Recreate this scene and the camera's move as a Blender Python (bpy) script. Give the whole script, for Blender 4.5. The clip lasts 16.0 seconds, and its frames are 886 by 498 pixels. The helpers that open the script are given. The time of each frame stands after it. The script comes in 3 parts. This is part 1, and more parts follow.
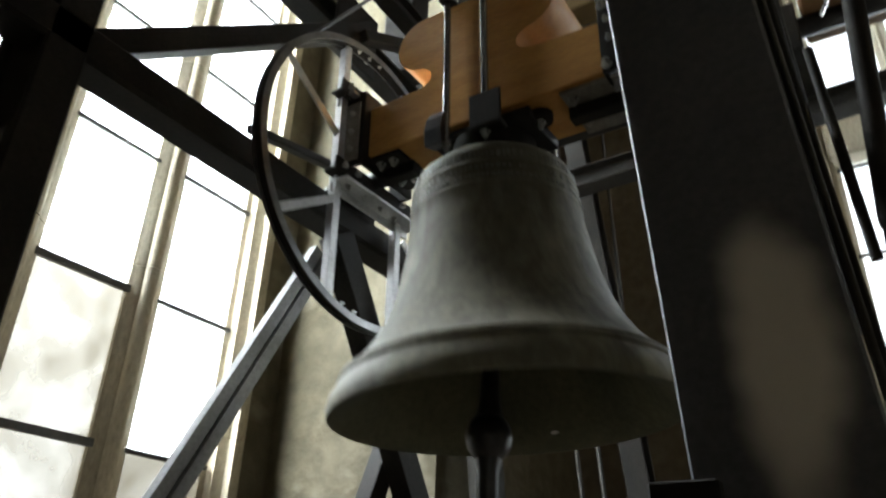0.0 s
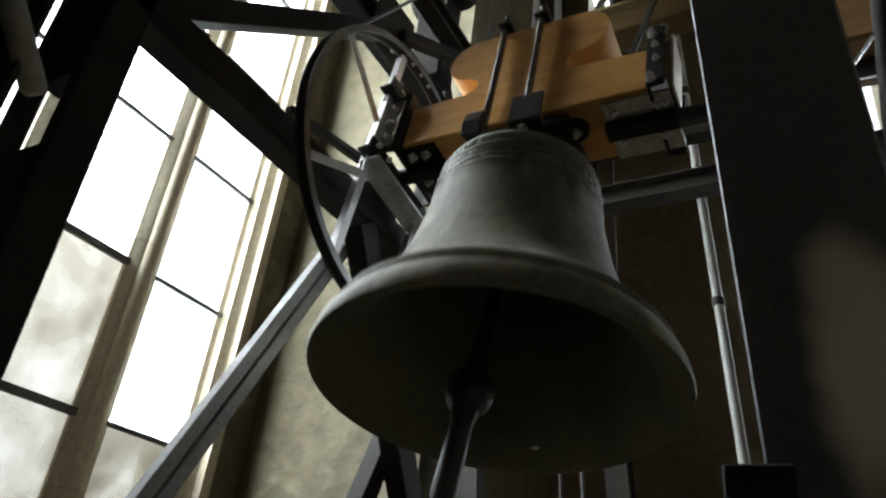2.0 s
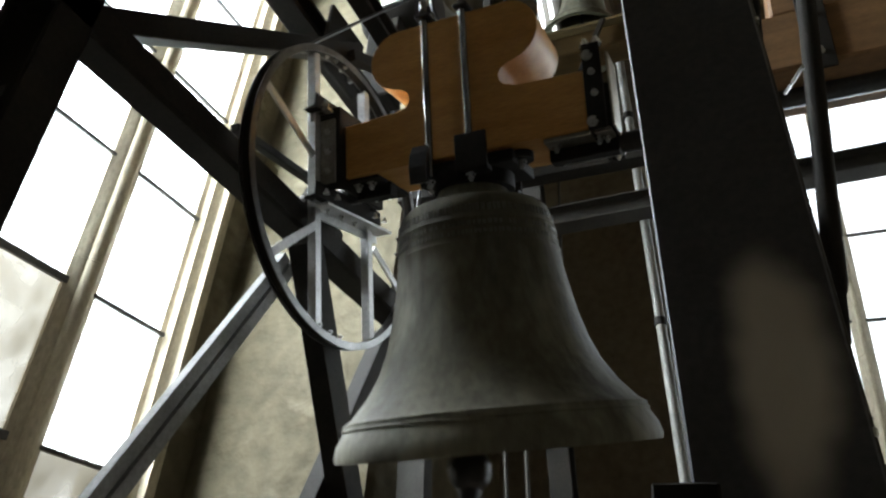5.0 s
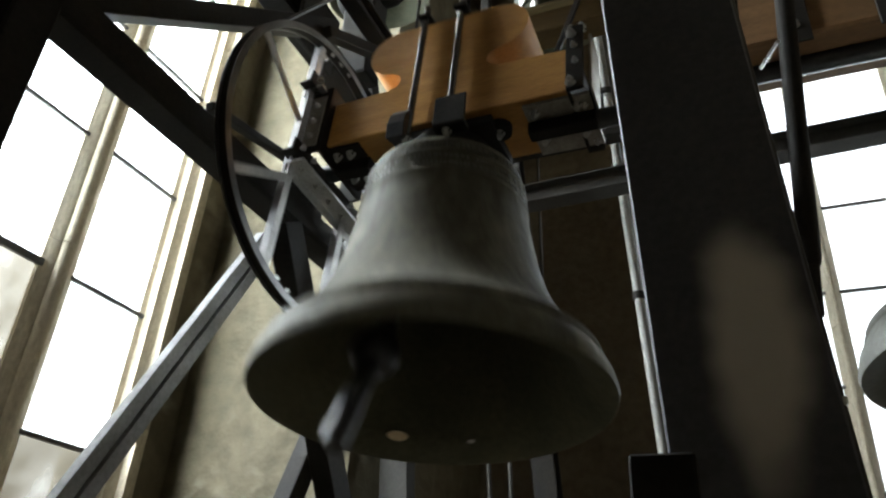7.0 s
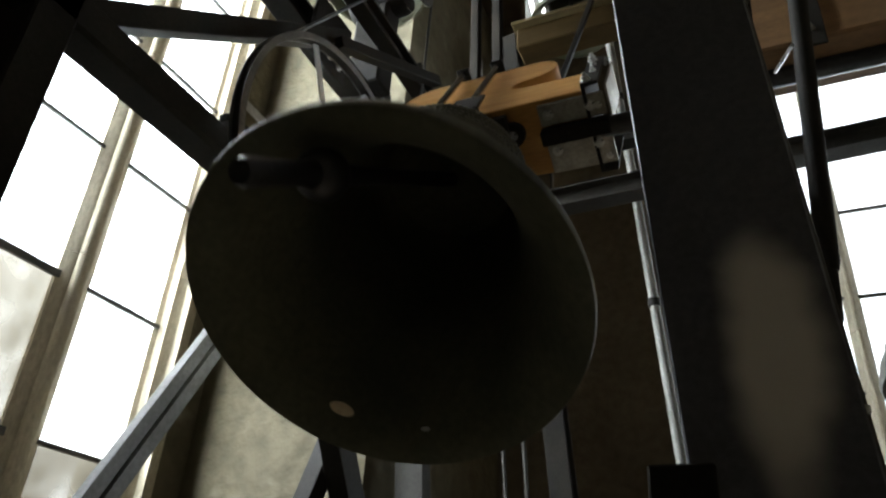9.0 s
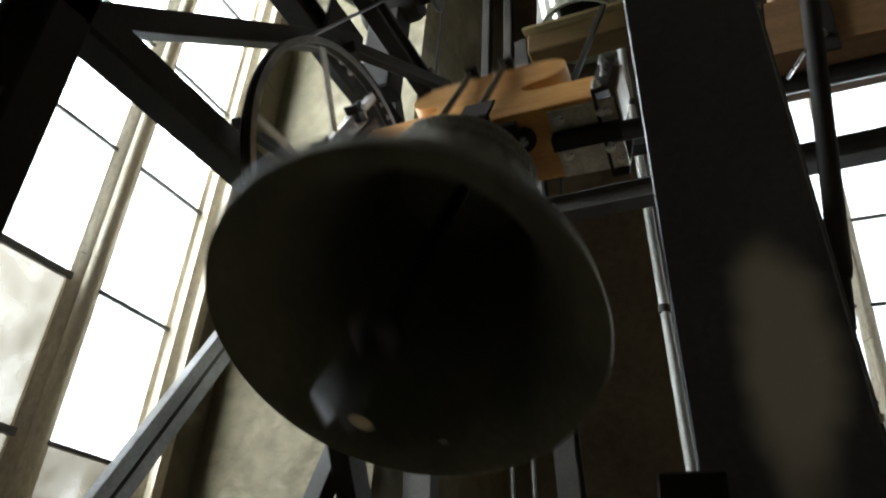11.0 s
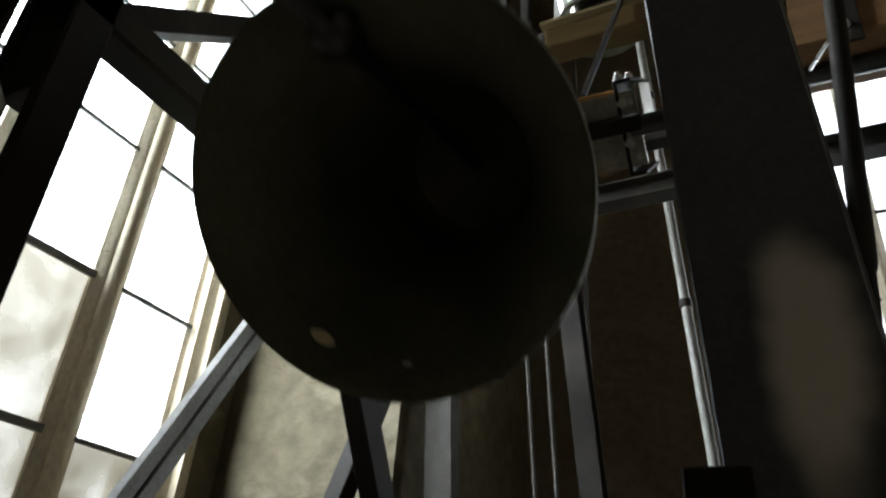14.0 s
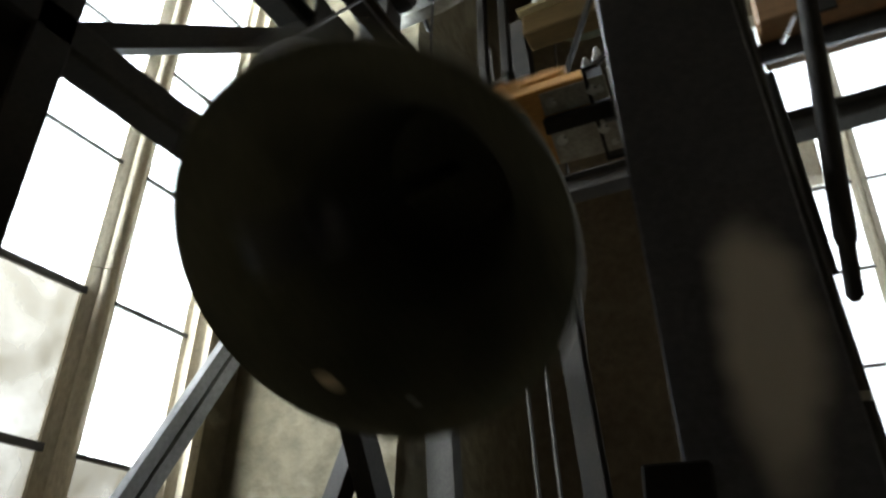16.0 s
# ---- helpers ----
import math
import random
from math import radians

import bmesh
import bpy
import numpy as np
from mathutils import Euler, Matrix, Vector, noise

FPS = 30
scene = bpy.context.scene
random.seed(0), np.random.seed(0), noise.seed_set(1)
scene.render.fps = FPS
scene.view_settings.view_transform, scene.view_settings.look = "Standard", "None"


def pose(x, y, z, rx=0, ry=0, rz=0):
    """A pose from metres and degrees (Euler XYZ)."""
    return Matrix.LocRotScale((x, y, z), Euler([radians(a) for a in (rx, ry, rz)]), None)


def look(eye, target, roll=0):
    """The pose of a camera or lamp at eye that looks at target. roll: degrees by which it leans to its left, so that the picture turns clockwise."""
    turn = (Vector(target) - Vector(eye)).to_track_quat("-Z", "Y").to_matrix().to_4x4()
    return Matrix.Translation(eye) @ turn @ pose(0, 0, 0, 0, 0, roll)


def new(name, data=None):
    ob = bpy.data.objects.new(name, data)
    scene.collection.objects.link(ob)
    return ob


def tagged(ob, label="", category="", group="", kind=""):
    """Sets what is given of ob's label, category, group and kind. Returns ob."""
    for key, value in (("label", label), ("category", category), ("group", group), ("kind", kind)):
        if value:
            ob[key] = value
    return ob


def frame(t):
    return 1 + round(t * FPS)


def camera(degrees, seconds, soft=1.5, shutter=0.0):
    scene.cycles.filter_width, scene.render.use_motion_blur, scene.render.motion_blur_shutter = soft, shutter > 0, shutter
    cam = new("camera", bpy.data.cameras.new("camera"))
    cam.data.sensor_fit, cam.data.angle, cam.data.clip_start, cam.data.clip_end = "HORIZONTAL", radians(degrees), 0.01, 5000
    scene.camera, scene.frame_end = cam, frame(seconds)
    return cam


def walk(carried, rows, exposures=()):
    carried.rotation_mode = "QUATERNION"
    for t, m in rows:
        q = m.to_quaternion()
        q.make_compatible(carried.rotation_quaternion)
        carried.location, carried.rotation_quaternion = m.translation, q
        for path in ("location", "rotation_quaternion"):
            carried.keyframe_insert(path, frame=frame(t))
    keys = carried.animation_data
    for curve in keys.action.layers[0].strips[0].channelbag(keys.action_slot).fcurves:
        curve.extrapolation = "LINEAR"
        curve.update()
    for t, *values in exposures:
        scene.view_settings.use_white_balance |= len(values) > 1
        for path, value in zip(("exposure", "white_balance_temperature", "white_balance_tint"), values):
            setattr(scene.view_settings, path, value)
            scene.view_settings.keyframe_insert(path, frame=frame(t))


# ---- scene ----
cam = camera(62.3, 16.0, soft=2.3, shutter=0.8)
PATH = [
    (0, (0.245, -0.017, 1.718), (-0.724, 1.484, 2.626), 1.8),
    (0.5, (0.209, -0.053, 1.669), (-0.738, 1.416, 2.641), 4.7),
    (1, (0.132, -0.078, 1.663), (-0.823, 1.396, 2.62), 6.4),
    (1.5, (0.113, -0.094, 1.639), (-0.825, 1.39, 2.597), 7.8),
    (2, (0.117, -0.089, 1.638), (-0.787, 1.419, 2.592), 7.1),
    (2.5, (0.122, -0.088, 1.64), (-0.766, 1.43, 2.592), 7.2),
    (3, (0.127, -0.09, 1.645), (-0.727, 1.447, 2.599), 6.5),
    (3.5, (0.13, -0.09, 1.644), (-0.709, 1.438, 2.625), 6.7),
    (4, (0.13, -0.085, 1.642), (-0.698, 1.433, 2.648), 6.1),
    (4.5, (0.134, -0.088, 1.641), (-0.665, 1.44, 2.654), 5.9),
    (7, (0.141, -0.092, 1.64), (-0.598, 1.5, 2.6), 3.8),
    (7.5, (0.141, -0.093, 1.641), (-0.604, 1.494, 2.602), 4.2),
    (8, (0.14, -0.09, 1.644), (-0.61, 1.492, 2.611), 3.8),
    (8.5, (0.139, -0.089, 1.644), (-0.623, 1.484, 2.617), 3.7),
    (11, (0.138, -0.089, 1.644), (-0.653, 1.461, 2.63), 4.7),
    (11.5, (0.138, -0.089, 1.642), (-0.66, 1.456, 2.63), 5.0),
    (12, (0.138, -0.087, 1.642), (-0.667, 1.454, 2.63), 5.1),
    (12.5, (0.137, -0.09, 1.642), (-0.674, 1.452, 2.625), 5.0),
    (13, (0.135, -0.089, 1.642), (-0.684, 1.449, 2.623), 5.0),
    (13.5, (0.134, -0.091, 1.64), (-0.695, 1.444, 2.618), 5.3),
    (14, (0.135, -0.094, 1.642), (-0.702, 1.44, 2.615), 5.0),
    (14.5, (0.134, -0.089, 1.643), (-0.705, 1.443, 2.618), 5.5),
    (15, (0.134, -0.09, 1.641), (-0.707, 1.44, 2.616), 5.8),
    (15.5, (0.136, -0.09, 1.64), (-0.708, 1.438, 2.617), 5.6),
    (16, (0.196, -0.067, 1.671), (-0.65, 1.478, 2.619), 1.5),
]
# the clip's camera meters for itself and brightens when the bell stands clear of the window
EXPOSURE = [(0, 0.88), (0.5, 0.83), (1, 0.68), (2, 0.56), (3, 0.48), (4, 0.5), (4.5, 0.58), (7, 0.7), (8.5, 0.6), (11, 0.63), (12, 0.83), (13, 0.68), (14, 0.63), (15, 0.68), (16, 0.63)]
walk(cam, [(t, look(eye, target, roll)) for t, eye, target, roll in PATH], EXPOSURE)

# world and lights: an overcast day outside, coming in through the two tall windows
world = bpy.data.worlds.new("world")
scene.world = world
world.use_nodes = True
wn = world.node_tree
sky = wn.nodes.new("ShaderNodeTexSky")
sky.sky_type = "NISHITA"
sky.sun_disc = False
sky.sun_elevation, sky.sun_rotation = radians(51), radians(266)
veil = wn.nodes.new("ShaderNodeMix")          # an even cloud cover over the clear sky
veil.data_type = "RGBA"
veil.inputs["Factor"].default_value = 0.85
veil.inputs["B"].default_value = (13.0, 13.6, 14.4, 1)
wn.links.new(sky.outputs["Color"], veil.inputs["A"])
wn.links.new(veil.outputs["Result"], wn.nodes["Background"].inputs["Color"])
wn.nodes["Background"].inputs["Strength"].default_value = 0.15


def sun_light():
    data = bpy.data.lights.new("sun", "SUN")
    data.energy, data.angle, data.color = 0.9, radians(15), (1.0, 0.96, 0.9)
    ob = new("sun", data)
    ob.matrix_world = look((-20, -1.5, 25), (0, 0, 0))


def window_light(name, eye, target, wide, high, watts, color):
    data = bpy.data.lights.new(name, "AREA")
    data.shape, data.size, data.size_y, data.energy, data.color = "RECTANGLE", wide, high, watts, color
    ob = new(name, data)
    ob.matrix_world = look(eye, target)
    return ob


sun_light()
window_light("window_daylight", (-4.85, 1.1, 5.5), (-0.8, 1.8, 2.85), 4.4, 4.4, 1800, (0.87, 0.945, 1.0))
window_light("window_daylight_back", (1.1, 6.4, 5.6), (0.6, 2.2, 2.9), 2.2, 3.6, 130, (0.87, 0.945, 1.0))


# ---- materials ----
def material(name, color, rough=0.6, metal=0.0, second=None, scale=6.0, grain=60.0, bump=0.15, stretch=(1, 1, 1),
             spread=0.2, contrast=(0.35, 0.7), bump_size=0.004, spec=0.5):
    """Two colours mixed by a broad noise, a fine grain over both, and a relief from the same grain."""
    m = bpy.data.materials.new(name)
    m.use_nodes = True
    nt = m.node_tree
    out = nt.nodes["Principled BSDF"]
    second = second or tuple(c * 0.72 for c in color)
    co = nt.nodes.new("ShaderNodeTexCoord")
    mp = nt.nodes.new("ShaderNodeMapping")
    mp.inputs["Scale"].default_value = stretch
    nt.links.new(co.outputs["Object"], mp.inputs["Vector"])
    big = nt.nodes.new("ShaderNodeTexNoise")
    big.inputs["Scale"].default_value, big.inputs["Detail"].default_value = scale, 5
    fine = nt.nodes.new("ShaderNodeTexNoise")
    fine.inputs["Scale"].default_value, fine.inputs["Detail"].default_value = grain, 4
    for n in (big, fine):
        nt.links.new(mp.outputs["Vector"], n.inputs["Vector"])
    ramp = nt.nodes.new("ShaderNodeMapRange")
    ramp.inputs["From Min"].default_value, ramp.inputs["From Max"].default_value = contrast
    nt.links.new(big.outputs["Fac"], ramp.inputs["Value"])
    mix = nt.nodes.new("ShaderNodeMix")
    mix.data_type = "RGBA"
    mix.inputs["A"].default_value, mix.inputs["B"].default_value = (*color, 1), (*second, 1)
    nt.links.new(ramp.outputs["Result"], mix.inputs["Factor"])
    vary = nt.nodes.new("ShaderNodeMix")
    vary.data_type, vary.blend_type = "RGBA", "OVERLAY"
    vary.inputs["Factor"].default_value = spread * 2
    nt.links.new(mix.outputs["Result"], vary.inputs["A"])
    nt.links.new(fine.outputs["Fac"], vary.inputs["B"])
    nt.links.new(vary.outputs["Result"], out.inputs["Base Color"])
    rr = nt.nodes.new("ShaderNodeMapRange")
    rr.inputs["To Min"].default_value, rr.inputs["To Max"].default_value = max(0.05, rough - 0.15), min(1, rough + 0.15)
    nt.links.new(big.outputs["Fac"], rr.inputs["Value"])
    nt.links.new(rr.outputs["Result"], out.inputs["Roughness"])
    out.inputs["Metallic"].default_value = metal
    out.inputs["Specular IOR Level"].default_value = spec
    bp = nt.nodes.new("ShaderNodeBump")
    bp.inputs["Strength"].default_value, bp.inputs["Distance"].default_value = bump, bump_size
    nt.links.new(fine.outputs["Fac"], bp.inputs["Height"])
    nt.links.new(bp.outputs["Normal"], out.inputs["Normal"])
    return m


STEEL = material("painted_steel_dark", (0.0185, 0.0172, 0.0155), 0.6, 0.0, (0.031, 0.027, 0.022), 5, 90, 0.12, spec=0.07)
RIM = material("worn_rim_steel", (0.24, 0.24, 0.24), 0.34, 0.8, (0.12, 0.12, 0.12), 8, 90, 0.1)
POLISHED = material("polished_steel", (0.22, 0.21, 0.2), 0.22, 0.9, (0.12, 0.115, 0.11), 14, 90, 0.08)
STEEL_GREY = material("galvanised_steel", (0.30, 0.302, 0.30), 0.65, 0.0, (0.22, 0.222, 0.22), 8, 80, 0.1, spec=0.2)
GREY_PAINT = material("grey_paint", (0.055, 0.051, 0.044), 0.65, 0.0, (0.037, 0.034, 0.029), 6, 80, 0.1, spec=0.2)
STEEL_PALE = material("pale_painted_steel", (0.24, 0.235, 0.21), 0.6, 0.0, (0.17, 0.165, 0.15), 7, 70, 0.1)
BRIGHT = material("zinc_plated_steel", (0.62, 0.62, 0.6), 0.3, 0.9, (0.45, 0.45, 0.43), 20, 120, 0.08)
SPOKE = material("aluminium_flat_bar", (0.60, 0.60, 0.60), 0.42, 0.4, (0.42, 0.42, 0.42), 9, 80, 0.08)
PLATE = material("bare_steel_plate", (0.42, 0.40, 0.36), 0.38, 0.85, (0.27, 0.25, 0.21), 14, 90, 0.1)
BRONZE = material("weathered_bronze", (0.080, 0.075, 0.048), 0.78, 0.0, (0.162, 0.152, 0.102), 4.2, 45, 0.3, (1, 1, 0.45), 0.3, (0.4, 0.62))
# darker copy of the bronze: the shade inside the bells put into colour
BRONZE_SHADED = material("shaded_bronze_inside", (0.058, 0.062, 0.040), 0.8, 0.0, (0.098, 0.098, 0.062), 4, 50, 0.2, spec=0.25)
BRONZE_PALE = material("weathered_bronze_pale", (0.26, 0.26, 0.23), 0.5, 0.3, (0.36, 0.36, 0.33), 4, 45, 0.2)
LETTERS = material("worn_bronze_letters", (0.15, 0.145, 0.112), 0.5, 0.25, (0.10, 0.094, 0.07), 9, 60, 0.2)
IRON = material("forged_iron", (0.035, 0.035, 0.036), 0.36, 0.6, (0.06, 0.057, 0.054), 12, 80, 0.2)
OAK = material("varnished_oak", (0.60, 0.315, 0.092), 0.48, 0.0, (0.49, 0.240, 0.062), 2.5, 38, 0.2, (1, 6, 7), 0.2, spec=0.35)
OAK_DARK = material("brown_timber", (0.22, 0.115, 0.045), 0.6, 0.0, (0.14, 0.075, 0.03), 3, 40, 0.25, (1, 6, 7), 0.25)
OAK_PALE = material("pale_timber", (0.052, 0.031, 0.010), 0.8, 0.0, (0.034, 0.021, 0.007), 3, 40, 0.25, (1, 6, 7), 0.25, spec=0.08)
STONE_BOARD = material("weathered_board", (0.13, 0.095, 0.042), 0.8, 0.0, (0.085, 0.064, 0.032), 3, 40, 0.2, (1, 6, 7), 0.2, spec=0.08)
PLASTER = material("stained_lime_plaster", (0.138, 0.120, 0.079), 0.9, 0.0, (0.092, 0.079, 0.050), 1.1, 10, 0.75, (1, 1, 1), 0.22, (0.3, 0.68), 0.02, 0.2)
PLASTER_DARK = material("sooty_plaster", (0.15, 0.125, 0.085), 0.9, 0.0, (0.105, 0.085, 0.058), 1.1, 14, 0.5, (1, 1, 1), 0.22, (0.3, 0.68), 0.02, 0.2)
STONE = material("tracery_sandstone", (0.52, 0.46, 0.345), 0.85, 0.0, (0.38, 0.33, 0.24), 3, 60, 0.3, (1, 1, 0.4), 0.2, (0.3, 0.7), 0.006, 0.25)
FLOOR = material("floor_boards", (0.17, 0.13, 0.09), 0.75, 0.0, (0.12, 0.092, 0.064), 2, 30, 0.3, (1, 7, 1), 0.25)
CONCRETE = material("ceiling_boards", (0.16, 0.115, 0.07), 0.8, 0.0, (0.11, 0.08, 0.05), 2, 30, 0.3, (1, 7, 1), 0.25)
WORN = material("worn_bronze_spot", (0.78, 0.66, 0.44), 0.5, 0.1, (0.6, 0.48, 0.3), 30, 90, 0.1)
LEAD = material("window_bar_iron", (0.06, 0.058, 0.055), 0.6, 0.3, (0.1, 0.09, 0.08), 12, 80, 0.15)
RUBBER = material("black_cable", (0.02, 0.02, 0.022), 0.45)


def layered(m, color, amount, scale, stretch, edge, lump=0.0):
    """A further layer over a material: dusty runs or patches of another colour, and a broad unevenness of the surface."""
    nt = m.node_tree
    out = nt.nodes["Principled BSDF"]
    co = nt.nodes.new("ShaderNodeTexCoord")
    mp = nt.nodes.new("ShaderNodeMapping")
    mp.inputs["Scale"].default_value = stretch
    nt.links.new(co.outputs["Object"], mp.inputs["Vector"])
    no = nt.nodes.new("ShaderNodeTexNoise")
    no.inputs["Scale"].default_value, no.inputs["Detail"].default_value, no.inputs["Distortion"].default_value = scale, 6, 0.15
    nt.links.new(mp.outputs["Vector"], no.inputs["Vector"])
    rg = nt.nodes.new("ShaderNodeMapRange")
    rg.inputs["From Min"].default_value, rg.inputs["From Max"].default_value = edge
    rg.inputs["To Max"].default_value = amount
    nt.links.new(no.outputs["Fac"], rg.inputs["Value"])
    mix = nt.nodes.new("ShaderNodeMix")
    mix.data_type = "RGBA"
    nt.links.new(out.inputs["Base Color"].links[0].from_socket, mix.inputs["A"])
    mix.inputs["B"].default_value = (*color, 1)
    nt.links.new(rg.outputs["Result"], mix.inputs["Factor"])
    nt.links.new(mix.outputs["Result"], out.inputs["Base Color"])
    if lump:
        bp = nt.nodes.new("ShaderNodeBump")
        bp.inputs["Strength"].default_value, bp.inputs["Distance"].default_value = 0.8, lump
        nt.links.new(no.outputs["Fac"], bp.inputs["Height"])
        nt.links.new(out.inputs["Normal"].links[0].from_socket, bp.inputs["Normal"])
        nt.links.new(bp.outputs["Normal"], out.inputs["Normal"])


layered(BRONZE, (0.33, 0.32, 0.245), 0.5, 9.0, (1, 1, 0.2), (0.56, 0.76))        # chalky runs
layered(BRONZE, (0.26, 0.25, 0.185), 0.65, 5.5, (1, 1, 0.7), (0.54, 0.70), 0.010)     # dusty rubbed patches
layered(PLASTER, (0.235, 0.208, 0.152), 0.5, 2.3, (1, 1, 1.3), (0.55, 0.66), 0.05)    # newer lime patches
layered(PLASTER, (0.10, 0.084, 0.055), 0.55, 7.0, (1, 1, 0.4), (0.58, 0.72), 0.012)  # damp runs
layered(PLASTER_DARK, (0.22, 0.19, 0.13), 0.4, 2.0, (1, 1, 1.2), (0.55, 0.68), 0.05)
layered(STONE, (0.33, 0.29, 0.22), 0.6, 9.0, (1, 1, 0.2), (0.5, 0.7), 0.006)


def pale_patch_steel():
    """Dark paint with one broad, soft-edged pale patch on the face of the post."""
    m = material("painted_steel_pale_patch", (0.066, 0.070, 0.084), 0.45, 0.0, (0.088, 0.090, 0.104), 4, 90, 0.08, spec=0.25)
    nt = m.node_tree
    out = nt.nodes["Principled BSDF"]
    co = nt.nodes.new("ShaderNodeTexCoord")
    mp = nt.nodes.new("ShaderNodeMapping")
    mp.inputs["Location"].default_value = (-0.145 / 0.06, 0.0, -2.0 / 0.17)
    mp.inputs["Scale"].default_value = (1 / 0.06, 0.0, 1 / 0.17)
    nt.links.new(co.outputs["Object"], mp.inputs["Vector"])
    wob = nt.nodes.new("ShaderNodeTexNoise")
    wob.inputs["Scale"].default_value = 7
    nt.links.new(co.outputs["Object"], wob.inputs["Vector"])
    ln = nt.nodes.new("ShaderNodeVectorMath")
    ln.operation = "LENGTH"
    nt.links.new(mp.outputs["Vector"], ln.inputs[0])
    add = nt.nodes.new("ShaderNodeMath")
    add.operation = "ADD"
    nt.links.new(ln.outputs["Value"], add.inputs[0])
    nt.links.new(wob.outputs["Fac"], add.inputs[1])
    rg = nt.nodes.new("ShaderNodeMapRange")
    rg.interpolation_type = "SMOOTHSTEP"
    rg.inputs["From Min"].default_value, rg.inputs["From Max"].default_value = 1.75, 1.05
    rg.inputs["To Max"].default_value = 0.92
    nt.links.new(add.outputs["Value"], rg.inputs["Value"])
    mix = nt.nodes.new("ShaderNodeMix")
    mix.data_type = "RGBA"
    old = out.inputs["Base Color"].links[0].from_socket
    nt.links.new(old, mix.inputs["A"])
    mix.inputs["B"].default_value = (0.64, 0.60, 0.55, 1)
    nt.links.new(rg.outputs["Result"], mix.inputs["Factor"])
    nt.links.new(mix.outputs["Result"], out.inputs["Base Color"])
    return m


STEEL_PATCHED = pale_patch_steel()


def glass_material(name, dirt, tint):
    """Old window glass: clear, with a film of dirt that scatters the light."""
    m = bpy.data.materials.new(name)
    m.use_nodes = True
    nt = m.node_tree
    nt.nodes.remove(nt.nodes["Principled BSDF"])
    out = nt.nodes["Material Output"]
    tr = nt.nodes.new("ShaderNodeBsdfTransparent")
    tr.inputs["Color"].default_value = (0.97, 0.985, 0.98, 1)
    gl = nt.nodes.new("ShaderNodeBsdfGlossy")
    gl.inputs["Roughness"].default_value = 0.05
    fr = nt.nodes.new("ShaderNodeFresnel")
    mx = nt.nodes.new("ShaderNodeMixShader")
    nt.links.new(fr.outputs["Fac"], mx.inputs["Fac"])
    nt.links.new(tr.outputs["BSDF"], mx.inputs[1])
    nt.links.new(gl.outputs["BSDF"], mx.inputs[2])
    film = nt.nodes.new("ShaderNodeBsdfTranslucent")
    film.inputs["Color"].default_value = (*tint, 1)
    co = nt.nodes.new("ShaderNodeTexCoord")
    no = nt.nodes.new("ShaderNodeTexNoise")
    no.inputs["Scale"].default_value, no.inputs["Detail"].default_value, no.inputs["Distortion"].default_value = 2.6, 6, 0.25
    nt.links.new(co.outputs["Object"], no.inputs["Vector"])
    rg = nt.nodes.new("ShaderNodeMapRange")
    rg.inputs["From Min"].default_value, rg.inputs["From Max"].default_value = 0.32, 0.68
    rg.inputs["To Min"].default_value, rg.inputs["To Max"].default_value = dirt * (0.25 if dirt < 0.5 else 0.55), dirt
    nt.links.new(no.outputs["Fac"], rg.inputs["Value"])
    m2 = nt.nodes.new("ShaderNodeMixShader")
    nt.links.new(rg.outputs["Result"], m2.inputs["Fac"])
    nt.links.new(mx.outputs["Shader"], m2.inputs[1])
    nt.links.new(film.outputs["BSDF"], m2.inputs[2])
    nt.links.new(m2.outputs["Shader"], out.inputs["Surface"])
    return m


GLASS = glass_material("window_glass", 0.4, (0.85, 0.9, 0.9))
GLASS_DIRTY = glass_material("window_glass_dirty", 0.96, (0.15, 0.137, 0.112))


def glow(name, color, strength):
    m = bpy.data.materials.new(name)
    m.use_nodes = True
    p = m.node_tree.nodes["Principled BSDF"]
    p.inputs["Emission Color"].default_value = (*color, 1)
    p.inputs["Emission Strength"].default_value = strength
    return m


TUBE = glow("lit_tube", (0.95, 0.98, 1.0), 2.2)


# ---- building blocks ----
def mesh_of(bm, name, mat, smooth=None):
    bmesh.ops.recalc_face_normals(bm, faces=bm.faces)
    me = bpy.data.meshes.new(name)
    bm.to_mesh(me)
    bm.free()
    if smooth is not None:
        for p in me.polygons:
            p.use_smooth = True
        me.set_sharp_from_angle(angle=radians(smooth))
    me.materials.append(mat)
    return me


def part(name, bm, mat, parent, label="", smooth=None):
    ob = new(name, mesh_of(bm, name, mat, smooth))
    ob.parent = parent
    return tagged(ob, label)


def share(name, me, parent, m):
    ob = new(name, me)
    ob.parent = parent
    ob.matrix_basis = m
    return ob


def thing(name, label, category, group="", kind="", at=(0, 0, 0)):
    ob = new(name)
    ob.location = at
    ob.empty_display_size = 0.1
    return tagged(ob, label, category, group, kind)


def box(lo, hi, bevel=0.0, bm=None):
    bm = bm or bmesh.new()
    vs = [bm.verts.new((x, y, z)) for x in (lo[0], hi[0]) for y in (lo[1], hi[1]) for z in (lo[2], hi[2])]
    fs = [bm.faces.new([vs[i] for i in q]) for q in
          ((0, 1, 3, 2), (4, 6, 7, 5), (0, 4, 5, 1), (2, 3, 7, 6), (0, 2, 6, 4), (1, 5, 7, 3))]
    if bevel:
        es = list({e for f in fs for e in f.edges})
        bmesh.ops.bevel(bm, geom=es, offset=bevel, segments=1, affect="EDGES")
    return bm


